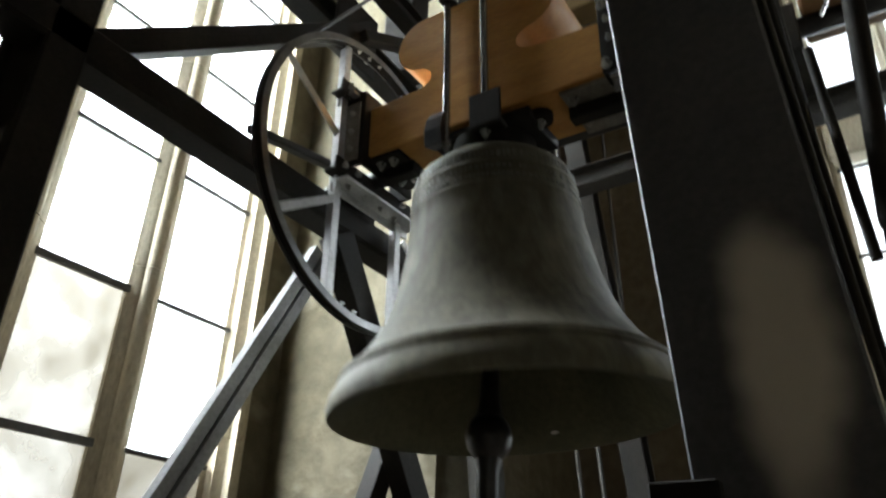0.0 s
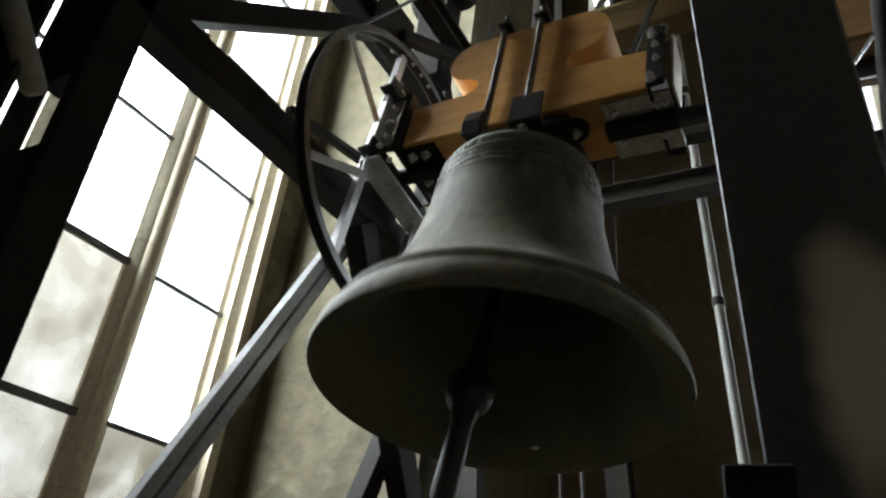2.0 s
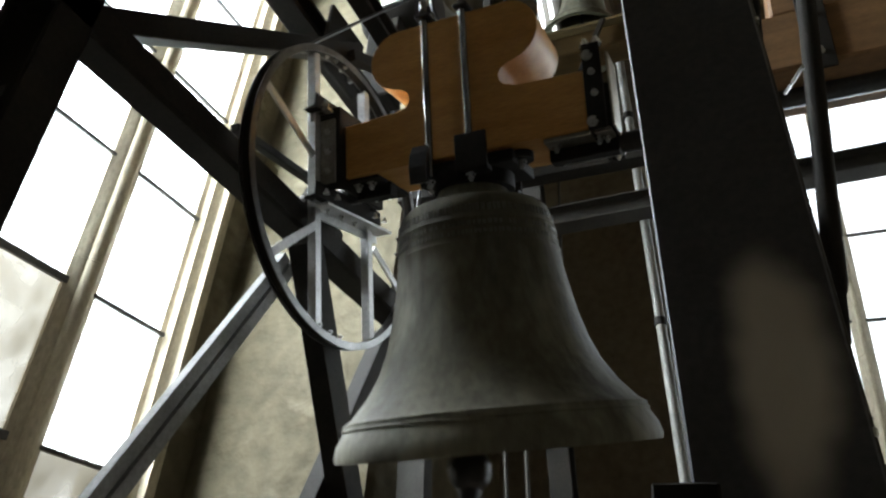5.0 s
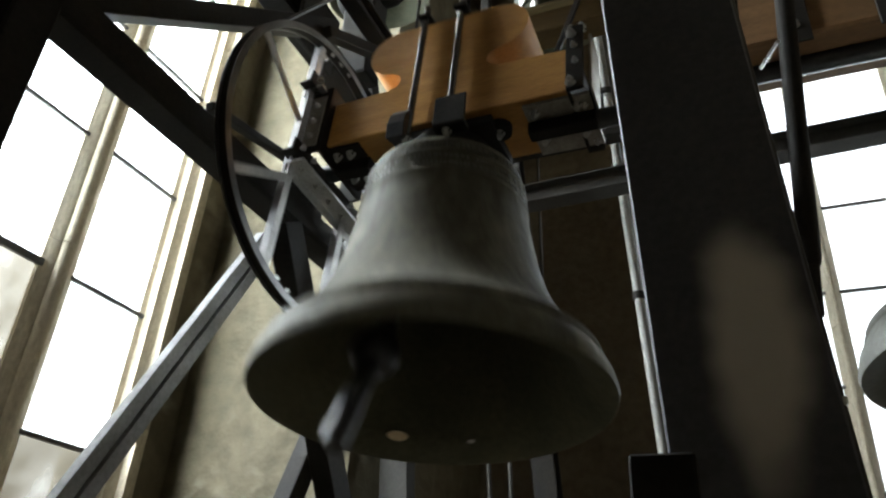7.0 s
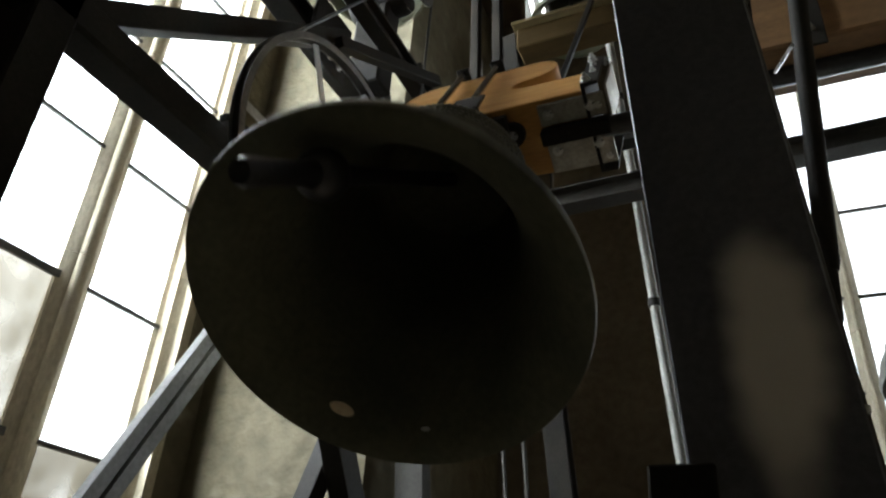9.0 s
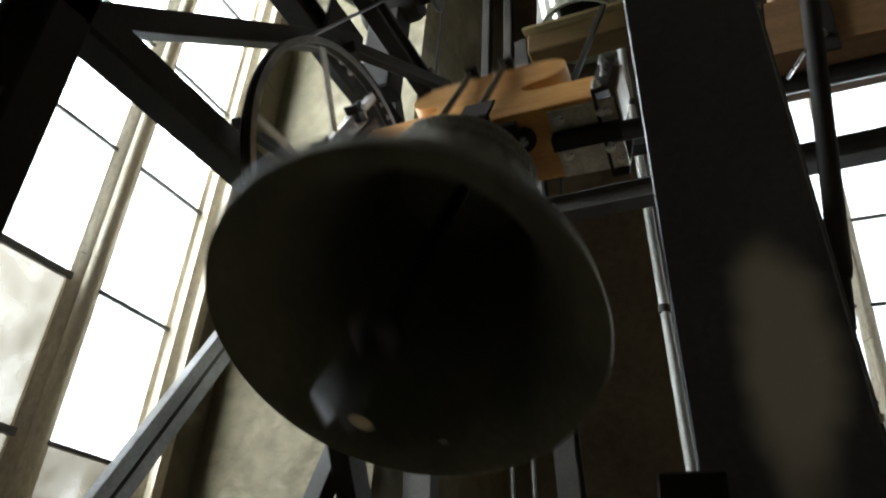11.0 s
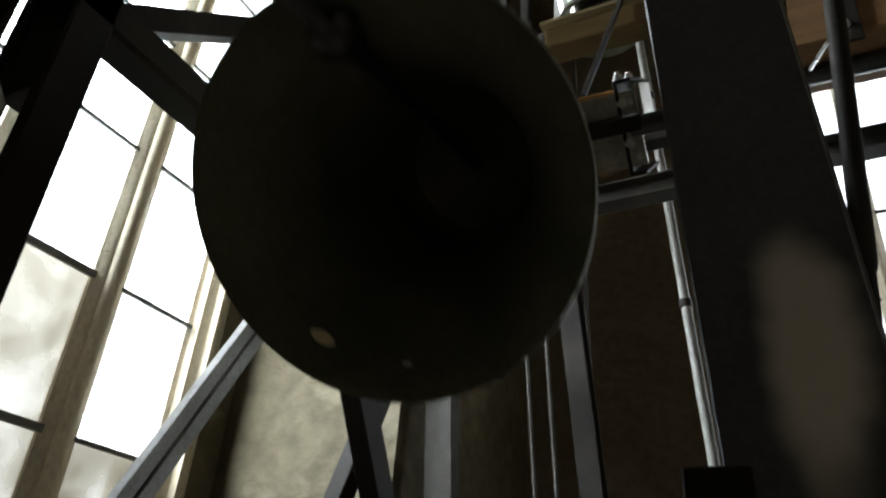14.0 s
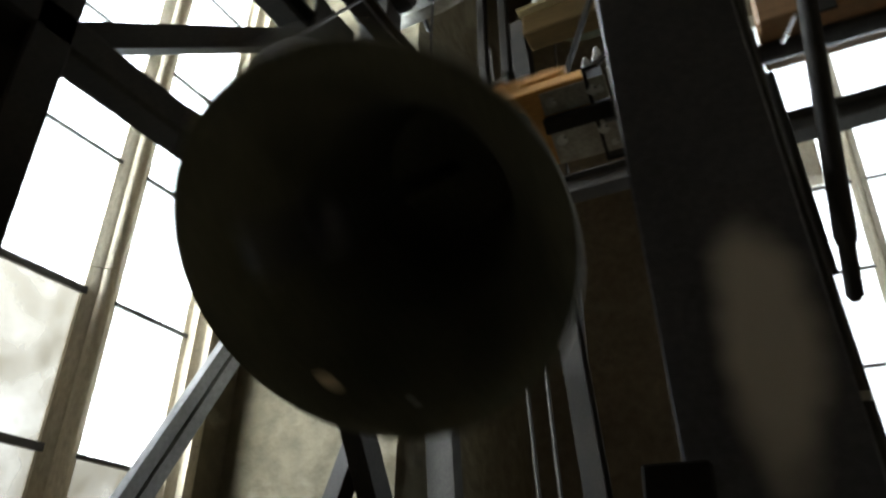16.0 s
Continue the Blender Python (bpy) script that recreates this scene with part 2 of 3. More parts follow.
def axis_frame(a, b, up=(0, 0, 1)):
    """A matrix whose z runs from a to b, and whose y leans to up."""
    a, b = Vector(a), Vector(b)
    z = (b - a).normalized()
    u = Vector(up)
    if abs(z.dot(u)) > 0.95:
        u = Vector((0, 1, 0))
    x = u.cross(z).normalized()
    y = z.cross(x)
    return Matrix(((x.x, y.x, z.x, a.x), (x.y, y.y, z.y, a.y), (x.z, y.z, z.z, a.z), (0, 0, 0, 1)))


def prism(outline, length, m=None, bm=None, bevel=0.0):
    """An outline in x, y drawn out along z."""
    bm = bm or bmesh.new()
    m = m or Matrix()
    lo = [bm.verts.new(m @ Vector((x, y, 0))) for x, y in outline]
    hi = [bm.verts.new(m @ Vector((x, y, length))) for x, y in outline]
    n = len(outline)
    fs = [bm.faces.new(lo[::-1]), bm.faces.new(hi)]
    fs += [bm.faces.new((lo[i], lo[(i + 1) % n], hi[(i + 1) % n], hi[i])) for i in range(n)]
    if bevel:
        bmesh.ops.bevel(bm, geom=list({e for f in fs for e in f.edges}), offset=bevel, segments=1, affect="EDGES")
    return bm


def h_outline(w, h, web=0.010, fl=0.015):
    """An H section: flanges of width w, h from flange to flange."""
    a, b, c, d = w / 2, h / 2, web / 2, h / 2 - fl
    return [(-a, -b), (a, -b), (a, -d), (c, -d), (c, d), (a, d), (a, b), (-a, b), (-a, d), (-c, d), (-c, -d), (-a, -d)]


def u_outline(w, h, t=0.008):
    a, b = w / 2, h / 2
    return [(-a, -b), (a, -b), (a, -b + t), (-a + t, -b + t), (-a + t, b - t), (a, b - t), (a, b), (-a, b)]


def l_outline(w, h, t=0.008):
    return [(0, 0), (w, 0), (w, t), (t, t), (t, h), (0, h)]


def rect(w, h):
    return [(-w / 2, -h / 2), (w / 2, -h / 2), (w / 2, h / 2), (-w / 2, h / 2)]


def ring(r, n=24):
    return [(r * math.cos(i * math.tau / n), r * math.sin(i * math.tau / n)) for i in range(n)]


def member(name, a, b, outline, mat, parent, up=(0, 0, 1), label="", bevel=0.003, smooth=None):
    length = (Vector(b) - Vector(a)).length
    return part(name, prism(outline, length, axis_frame(a, b, up), None, bevel), mat, parent, label, smooth)


def rod(name, a, b, r, mat, parent, n=14, label=""):
    return member(name, a, b, ring(r, n), mat, parent, bevel=0, label=label, smooth=40)


def lathe(profile, n=64, bm=None, m=None):
    """Turns (radius, height) round z."""
    bm = bm or bmesh.new()
    m = m or Matrix()
    rows = []
    for r, z in profile:
        if r < 1e-5:
            rows.append([bm.verts.new(m @ Vector((0, 0, z)))] * n)
        else:
            rows.append([bm.verts.new(m @ Vector((r * math.cos(i * math.tau / n), r * math.sin(i * math.tau / n), z))) for i in range(n)])
    for a, b in zip(rows, rows[1:]):
        for i in range(n):
            q = [a[i], a[(i + 1) % n], b[(i + 1) % n], b[i]]
            q = [v for k, v in enumerate(q) if v not in q[:k]]
            if len(q) > 2:
                bm.faces.new(q)
    return bm


def hex_bolt_mesh(name, r, mat):
    """A hexagon nut on a washer with the bolt's end standing out, along z."""
    bm = prism(ring(r * 1.35, 16), r * 0.3)
    prism(ring(r, 6), r * 0.95, Matrix.Translation((0, 0, r * 0.3)), bm)
    prism(ring(r * 0.55, 12), r * 0.8, Matrix.Translation((0, 0, r * 1.2)), bm)
    return mesh_of(bm, name, mat)


BOLT = hex_bolt_mesh("bolt", 0.0125, BRIGHT)
BOLT_SMALL = hex_bolt_mesh("bolt", 0.0085, BRIGHT)
BOLT_TINY = hex_bolt_mesh("bolt", 0.0055, BRIGHT)
BOLT_DARK = hex_bolt_mesh("bolt", 0.014, STEEL)
FRONT, BACK, DOWN, UP = pose(0, 0, 0, 90), pose(0, 0, 0, -90), pose(0, 0, 0, 180), Matrix()
RIGHT, LEFT = pose(0, 0, 0, 0, 90), pose(0, 0, 0, 0, -90)


def bolt_at(p, way, parent, me=None):
    return share("bolt", me or BOLT, parent, Matrix.Translation(p) @ way)


# ---- the tower room ----
X_WALL, Y_WALL = -3.10, 3.27
Z_TOP = 7.4


def wall_boxes(name, boxes, mat, label):
    bm = bmesh.new()
    for lo, hi in boxes:
        box(lo, hi, 0, bm)
    ob = new(name, mesh_of(bm, name, mat))
    return tagged(ob, label, "wall", kind="structure")


def room():
    # left wall with the tall window, splayed jambs cut by the stone lining
    w0, w1, z0, z1 = 0.82, 3.02, 0.9, 7.0
    wall_boxes("wall_west", [((-3.7, -2.6, -0.2), (X_WALL, w0, Z_TOP)), ((-3.7, w1, -0.2), (X_WALL, 3.9, Z_TOP)),
                             ((-3.7, w0, -0.2), (X_WALL, w1, z0)), ((-3.7, w0, z1), (X_WALL, w1, Z_TOP))],
               PLASTER, "rough grey plaster tower wall round the tall window")
    wall_boxes("wall_pier", [((X_WALL, Y_WALL, -0.2), (-1.88, 5.2, Z_TOP))], PLASTER, "stained beige lime plaster wall pier beside the window")
    v0, v1, y0, y1 = 0.14, 2.10, 1.5, 6.5
    wall_boxes("wall_north", [((-1.88, 5.2, -0.2), (v0, 5.75, Z_TOP)), ((v1, 5.2, -0.2), (3.0, 5.75, Z_TOP)),
                              ((v0, 5.2, -0.2), (v1, 5.75, y0)), ((v0, 5.2, y1), (v1, 5.75, Z_TOP))],
               PLASTER_DARK, "dark brown plaster wall deep behind the bells")
    wall_boxes("wall_east", [((2.6, -2.6, -0.2), (3.0, 5.2, Z_TOP))], PLASTER_DARK, "grey plaster tower wall behind the viewer")
    wall_boxes("wall_south", [((X_WALL, -3.0, -0.2), (2.6, -2.6, Z_TOP))], PLASTER_DARK, "grey plaster tower wall behind the viewer")
    fl = new("floor", mesh_of(box((X_WALL, -2.6, -0.2), (2.6, 5.2, 0)), "floor", FLOOR))
    tagged(fl, "worn brown timber floor of the belfry", "floor", kind="structure")
    bm = box((X_WALL, -2.6, Z_TOP - 0.2), (2.6, 5.2, Z_TOP - 0.02))
    for i in range(9):
        x = X_WALL + 0.35 + i * 0.62
        box((x, -2.6, Z_TOP - 0.42), (x + 0.14, 5.2 if x > -1.88 else Y_WALL, Z_TOP - 0.2), 0, bm)
    ce = new("ceiling", mesh_of(bm, "ceiling", CONCRETE))
    tagged(ce, "dark timber ceiling with heavy joists", "ceiling", kind="structure")


def roll_outline(half, depth):
    """A mullion's section: a flat fillet, hollows and a rounded nose on either side; x across, y through."""
    pts = []
    nose, n = half * 0.42, 6
    side = [(half, 0.0), (half, 0.02), (half * 0.82, depth * 0.30), (half * 0.62, depth * 0.52), (nose, depth * 0.60)]
    side += [(nose * math.cos(k * math.pi / 2 / n), depth * 0.66 + (depth * 0.34) * math.sin(k * math.pi / 2 / n)) for k in range(n + 1)]
    pts = side + [(-x, y) for x, y in side[::-1][1:]]
    pts += [(-x, -y * 0.8) for x, y in side[1:]] + [(x, -y * 0.8) for x, y in side[::-1][1:-1]]
    return pts


def stone_courses(name, outline, m, z0, z1, step, mat, parent):
    """A stone shaft built of separate drums with open joints."""
    z = z0
    k = 0
    while z < z1 - 0.01:
        h = min(step * (0.9 + 0.2 * ((k * 7) % 5) / 4), z1 - z)
        part(name, prism(outline, h - 0.004, m @ Matrix.Translation((0, 0, z))), mat, parent, smooth=35)
        z += h
        k += 1


def west_window():
    win = thing("window_1", "tall gothic tower window with stone mullions and iron bars", "window", kind="structure")
    z0, z1 = 0.9, 7.0
    across = Matrix(((0, 1, 0, -3.27), (1, 0, 0, 0), (0, 0, 1, 0), (0, 0, 0, 1)))
    for y in (1.55, 2.29):
        stone_courses("mullion", roll_outline(0.11, 0.10), across @ Matrix.Translation((y, 0, 0)), z0, z1, 1.35, STONE, win)
    # jambs: three rolls stepping out to the wall's face
    for sgn, y in ((1, 2.92), (-1, 0.92)):
        line = [(0, -0.12), (0, 0.0), (0.03, 0.015), (0.045, 0.05), (0.03, 0.075), (0.055, 0.085), (0.085, 0.105), (0.09, 0.135),
                (0.08, 0.165), (0.10, 0.176), (0.14, 0.176), (0.14, -0.12)]
        line = [(y + sgn * a, b) for a, b in line]
        stone_courses("jamb", line, across, z0, z1, 0.92, STONE, win)
    part("window_sill", box((-3.6, 0.82, z0 - 0.12), (-3.06, 3.02, z0), 0.01), STONE, win)
    lights = ((0.92, 1.44), (1.66, 2.18), (2.40, 2.92))
    bars = [0.78 + 0.845 * k for k in range(1, 8)]
    for y0, y1 in lights:
        for z in bars:
            h = 0.022 if y0 < 2.2 and z < 3.5 else 0.013
            part("saddle_bar", box((-3.262, y0 - 0.02, z - h), (-3.236, y1 + 0.02, z + h), 0.003), LEAD, win)
        rows = [z0] + bars + [z1]
        for k, (a, b) in enumerate(zip(rows, rows[1:])):
            low = b < 3.4 and y0 < 2.3 or b < 2.6
            pane = part("pane", box((-3.276, y0 - 0.01, a + 0.005), (-3.270, y1 + 0.01, b - 0.005)), GLASS_DIRTY if low else GLASS, win)
            pane.visible_shadow = low          # only the grimy panes hold light back


def north_window():
    win = thing("window_2", "tall tower window with stone mullions, bright daylight behind", "window", kind="structure")
    z0, z1 = 1.5, 6.5
    across = Matrix(((1, 0, 0, 0), (0, -1, 0, 5.35), (0, 0, 1, 0), (0, 0, 0, 1)))
    for x in (0.72, 1.44):
        stone_courses("mullion", roll_outline(0.055, 0.10), across @ Matrix.Translation((x, 0, 0)), z0, z1, 1.2, STONE, win)
    for sgn, x in ((-1, 0.24), (1, 2.0)):
        line = [(0, -0.12), (0, 0.0), (0.03, 0.02), (0.045, 0.05), (0.03, 0.075), (0.06, 0.09), (0.07, 0.12), (0.08, 0.146), (0.10, 0.146), (0.10, -0.12)]
        stone_courses("jamb", [(x + sgn * a, b) for a, b in line], across, z0, z1, 0.8, STONE, win)
    part("corbel_stone", box((0.19, 5.20, 4.80), (0.50, 5.40, 5.29), 0.012), STONE, win, "block of pale yellowish stone at the jamb")
    part("window_sill", box((0.14, 5.13, z0 - 0.1), (2.10, 5.7, z0), 0.01), STONE, win)
    bars = [1.95 + 0.70 * k for k in range(7)]
    for x0, x1 in ((0.24, 0.665), (0.775, 1.385), (1.495, 2.0)):
        for z in bars:
            if z < z1:
                part("saddle_bar", box((x0 - 0.02, 5.316, z - 0.013), (x1 + 0.02, 5.340, z + 0.013), 0.003), LEAD, win)
        rows = [z0] + [b for b in bars if b < z1] + [z1]
        for a, b in zip(rows, rows[1:]):
            pane = part("pane", box((x0 - 0.01, 5.350, a + 0.005), (x1 + 0.01, 5.356, b - 0.005)), GLASS, win)
            pane.visible_shadow = False


room()
west_window()
north_window()


# ---- the steel bell frame ----
def bell_frame():
    fr = thing("steel_bell_stand", "dark painted steel bell frame of bolted posts and beams", "bell frame")
    # side beam under the wheel's bearing, along the room
    member("side_beam", (-1.31, 0.44, 2.965), (-1.31, 3.24, 2.965), rect(0.12, 0.105), STEEL, fr, bevel=0.012)
    member("side_beam", (0.12, 0.80, 2.90), (0.12, 3.24, 2.90), h_outline(0.18, 0.20), STEEL, fr)
    # posts of the window side
    part("post", box((-1.290, 0.572, 0), (-1.250, 0.676, 5.4), 0.006), STEEL, fr)
    part("post", box((-1.470, 0.562, 0), (-1.430, 0.612, 5.4), 0.006), STEEL, fr)
    for z0, z1 in ((0.3, 0.6), (1.35, 2.48), (2.68, 5.4)):
        part("batten_plate", box((-1.430, 0.580, z0), (-1.290, 0.650, z1), 0.004), STEEL, fr)
    # raking legs of the window side
    member("leg", (-1.29, 1.673, 2.905), (-1.29, 3.60, 0.0), u_outline(0.08, 0.105), STEEL, fr, (0, 1, 0))
    member("leg", (-1.38, 2.43, 2.89), (-1.38, 1.19, 0.0), u_outline(0.07, 0.078), STEEL, fr, (0, 1, 0))
    member("brace", (-1.30, 0.66, 2.96), (-1.30, 1.75, 3.90), rect(0.07, 0.075), STEEL, fr, (1, 0, 0))
    member("tie_bar", (-1.38, 1.30, 3.155), (-1.38, 1.80, 3.255), rect(0.03, 0.035), STEEL, fr, (1, 0, 0))
    # pale brace coming down towards the window
    pair = [(-0.041, -0.030), (0.041, -0.030), (0.041, 0.010), (0.0035, 0.010), (0.0025, -0.006), (-0.0025, -0.006), (-0.0035, 0.004), (-0.041, 0.004)]
    member("brace", (-1.34, 1.672, 2.84), (-1.34, 0.815, 1.20), pair, STEEL_GREY, fr, (1, 0, 0), "pale grey brace of two angle irons back to back", bevel=0.0015)
    # back cross beams
    member("cross_beam", (-1.5, 2.66, 3.475), (2.58, 2.66, 3.60), h_outline(0.10, 0.10, 0.008, 0.010), GREY_PAINT, fr, label="grey-brown painted steel beam")
    member("cross_beam", (-1.5, 2.62, 3.76), (-0.02, 2.62, 3.76), u_outline(0.08, 0.09), STEEL, fr)
    # upper tier
    member("upper_beam", (-1.46, 0.45, 4.0), (-1.46, 3.24, 3.94), h_outline(0.11, 0.12), STEEL, fr)
    member("upper_beam", (-1.25, 1.2, 4.12), (-1.25, 3.24, 4.12), h_outline(0.08, 0.10), STEEL, fr)
    member("bearer_beam", (-3.10, 2.36, 5.86), (2.60, 2.36, 5.86), h_outline(0.14, 0.16), STEEL, fr)
    member("upper_brace", (-1.683, 2.45, 4.86), (-1.48, 2.45, 4.02), u_outline(0.07, 0.10), STEEL, fr, (0, 1, 0))
    member("upper_brace", (-1.730, 2.55, 4.86), (-1.54, 2.55, 4.06), rect(0.05, 0.05), STEEL, fr, (0, 1, 0))
    for x in (-1.05, -0.90):
        member("hanger", (x - 0.19, 3.10, 3.60), (x - 0.28, 3.10, 6.50), u_outline(0.05, 0.07), STEEL, fr, (0, 1, 0))
    member("upper_brace", (-1.25, 1.66, 3.78), (-1.15, 2.34, 4.12), rect(0.05, 0.05), STEEL, fr)
    part("gusset_plate", box((-1.36, 1.60, 3.74), (-1.34, 1.86, 4.06), 0.004), STEEL, fr)
    for y in (1.66, 1.73, 1.80):
        bolt_at((-1.34, y, 3.80), RIGHT, fr)
    # leaning back posts
    member("back_post", (-1.46, 3.42, 0), (-1.92, 3.42, 5.4), rect(0.16, 0.10), GREY_PAINT, fr, (0, 1, 0), "grey painted steel post")
    member("back_post", (-0.60, 3.40, 0), (-1.17, 3.40, 5.4), h_outline(0.11, 0.11, 0.008, 0.010), STEEL, fr, (0, 1, 0))
    return fr


FRAME = bell_frame()


def near_post():
    ob = thing("steel_post", "near black painted steel post with a soft pale patch", "post", at=(0.0, 0.0, 0.0))
    a, b = Vector((0.238, 0.95, 0.0)), Vector((-0.007, 0.95, 4.2))
    shaft = prism(h_outline(0.205, 0.20, 0.010, 0.015), (b - a).length, axis_frame(a, b, (0, 1, 0)), None, 0.003)
    part("shaft", shaft, STEEL_PATCHED, ob)
    lean = Vector((0.116, 0.115, 0))
    part("cover_plate", prism(rect(0.022, 0.045), (b - a).length, axis_frame(a + lean, b + lean, (0, 1, 0)), None, 0.003), STEEL, ob)
    lean = Vector((0.112, 0.0, 0))
    rod("conduit", a + lean, b + lean, 0.005, GREY_PAINT, ob, 10, "thin grey conduit along the post")
    for z in (1.2, 1.95, 2.7, 3.45):
        p = a + lean + (b - a) * (z / 4.2)
        part("conduit_clip", box((p.x - 0.009, p.y - 0.008, z - 0.006), (p.x + 0.007, p.y + 0.007, z + 0.006), 0.002), PLATE, ob)
    part("bracket", box((-0.019, 0.83, 1.80), (0.06, 0.95, 1.865), 0.003), STEEL, ob)
    return ob


near_post()


# ---- bells ----
BELL_PROFILE = [(0.490, -0.908), (0.493, -0.893), (0.485, -0.860), (0.464, -0.823), (0.467, -0.817), (0.460, -0.808), (0.461, -0.800),
                (0.437, -0.784), (0.388, -0.728), (0.346, -0.660), (0.318, -0.590), (0.296, -0.510), (0.281, -0.430), (0.269, -0.360),
                (0.264, -0.312), (0.266, -0.306), (0.262, -0.300), (0.257, -0.240), (0.260, -0.234), (0.255, -0.228), (0.251, -0.192),
                (0.242, -0.166), (0.223, -0.148), (0.194, -0.138), (0.142, -0.132), (0.128, -0.100), (0.113, -0.070), (0.000, -0.070)]
INNER_PROFILE = [(0.490, -0.908), (0.456, -0.902), (0.406, -0.850), (0.370, -0.790), (0.333, -0.720), (0.295, -0.620), (0.269, -0.510),
                 (0.250, -0.400), (0.238, -0.300), (0.227, -0.220), (0.198, -0.180), (0.000, -0.170)]


def bell_body(parent, s, mat, label):
    bm = lathe([(r * s, z * s) for r, z in BELL_PROFILE], 96)
    body = part("bell_body", bm, mat, parent, label, 50)
    part("bell_inside", lathe([(r * s * 0.9985, z * s) for r, z in INNER_PROFILE], 72), BRONZE_SHADED, body, "inner wall of the bell in a bronze darkened for shade", 50)
    return body


def inscription(parent, mat):
    """Three rows of raised lettering, unreadable: small plain bars."""
    bm = bmesh.new()
    rng = random.Random(4)
    for z, h, r in ((-0.205, 0.030, 0.2525), (-0.252, 0.017, 0.258), (-0.280, 0.017, 0.2605)):
        a = 0.0
        while a < math.tau - 0.05:
            w = rng.uniform(0.006, 0.015) / r
            if rng.random() > 0.12:
                turn = Matrix.Rotation(a + w / 2, 4, "Z") @ Matrix.Translation((r, 0, z + rng.uniform(-0.001, 0.001)))
                hh = h * rng.uniform(0.75, 1.0)
                vs = [bm.verts.new(turn @ Vector((x, y, q))) for x, k in ((-0.004, 1.0), (0.0030, 0.75)) for y, q in
                      ((-w * r / 2 * k, -hh / 2 * k), (w * r / 2 * k, -hh / 2 * k), (w * r / 2 * k, hh / 2 * k), (-w * r / 2 * k, hh / 2 * k))]
                bm.faces.new(vs[4:])
                for q in range(4):
                    bm.faces.new((vs[q], vs[(q + 1) % 4], vs[4 + (q + 1) % 4], vs[4 + q]))
            a += w + rng.uniform(0.003, 0.006) / r
    tagged(part("inscription_band", bm, mat, parent, "raised band of worn lettering"), kind="stuff")


def headstock_outline():
    """Half-round lobes over scrolled notches on a straight beam; x along the axle, y up."""
    def arc(cx, cy, r, a0, a1, n):
        return [(cx + r * math.cos(radians(a0 + (a1 - a0) * k / n)), cy + r * math.sin(radians(a0 + (a1 - a0) * k / n))) for k in range(n + 1)]
    pts = [(-0.455, 0.020), (0.390, 0.020), (0.390, 0.208), (0.205, 0.212)]
    pts += arc(0.155, 0.258, 0.040, -75, -262, 12)      # notch
    pts += arc(0.152, 0.410, 0.108, -78, 90, 18)        # lobe
    pts += arc(-0.235, 0.410, 0.108, 90, 258, 18)
    pts += arc(-0.238, 0.258, 0.040, 82, -105, 12)
    pts += [(-0.285, 0.212), (-0.455, 0.208)]
    return pts


def headstock(parent, s, mat, label):
    m = Matrix(((1, 0, 0, 0), (0, 0, -1, 0.125 * s), (0, 1, 0, 0), (0, 0, 0, 1)))
    bm = prism([(x * s, y * s) for x, y in headstock_outline()], 0.25 * s, m)
    bmesh.ops.bevel(bm, geom=[e for e in bm.edges if abs(e.verts[0].co.y - e.verts[1].co.y) < 1e-4], offset=0.004, segments=1, affect="EDGES")
    return part("headstock", bm, mat, parent, label, 30)


def wheel(parent):
    """The drive wheel: a grooved rim on flat spokes, bolted to the headstock's end."""
    x = -0.543
    turn = Matrix.Translation((x, 0, 0)) @ RIGHT
    rim = [(0.530, -0.017), (0.541, -0.017), (0.534, -0.003), (0.534, 0.003), (0.541, 0.017), (0.530, 0.017), (0.526, 0.0), (0.530, -0.017)]
    w = part("wheel", lathe(rim, 120, m=turn), STEEL, parent, "dark steel drive wheel with a grooved rim", 30)
    for o in (-0.0202, 0.0172):
        part("rim_flange", lathe([(0.527, o), (0.552, o), (0.552, o + 0.003), (0.527, o + 0.003), (0.527, o)], 120, m=turn), RIM, w, "worn steel flange of the rim", 30)
    for y in (-0.168, 0.182):
        h = math.sqrt(0.528 ** 2 - y * y)
        bm = box((x - 0.004, y - 0.016, -h), (x + 0.004, y + 0.016, h), 0.001)
        box((x - 0.036, y - 0.004, -h), (x - 0.004, y + 0.004, h), 0.001, bm)
        part("spoke", bm, SPOKE, w)
    for y, z, ye, ze in ((-0.19, 0.10, -0.455, 0.262), (0.20, 0.10, 0.455, 0.262), (-0.175, -0.145, -0.43, -0.30), (0.215, -0.145, 0.435, -0.292)):
        member("spoke", (x, y, z), (x, ye, ze), rect(0.028, 0.007), SPOKE, w, (1, 0, 0), bevel=0)
    for z, y0, y1 in ((0.267, -0.185, 0.20), (-0.080, -0.185, 0.262)):
        bm = box((x - 0.02, y0, z - 0.005), (x + 0.055, y1, z + 0.005), 0.001)
        box((x - 0.02, y0, z - 0.034), (x - 0.012, y1, z - 0.005), 0.001, bm)
        part("hub_bar", bm, SPOKE, w, "pale steel angle bar")
        for k in range(4):
            bolt_at((x + 0.02, y0 + 0.05 + k * 0.09, z - 0.005), DOWN, w, BOLT_SMALL)
            bolt_at((x + 0.02, y0 + 0.05 + k * 0.09, z + 0.005), UP, w, BOLT_SMALL)
    for a in (90, 97, 104, 250, 257, 264):
        c, s_ = math.cos(radians(a)), math.sin(radians(a))
        bolt_at((x + 0.012, 0.516 * c, 0.516 * s_), RIGHT, w, BOLT_TINY)
    return w


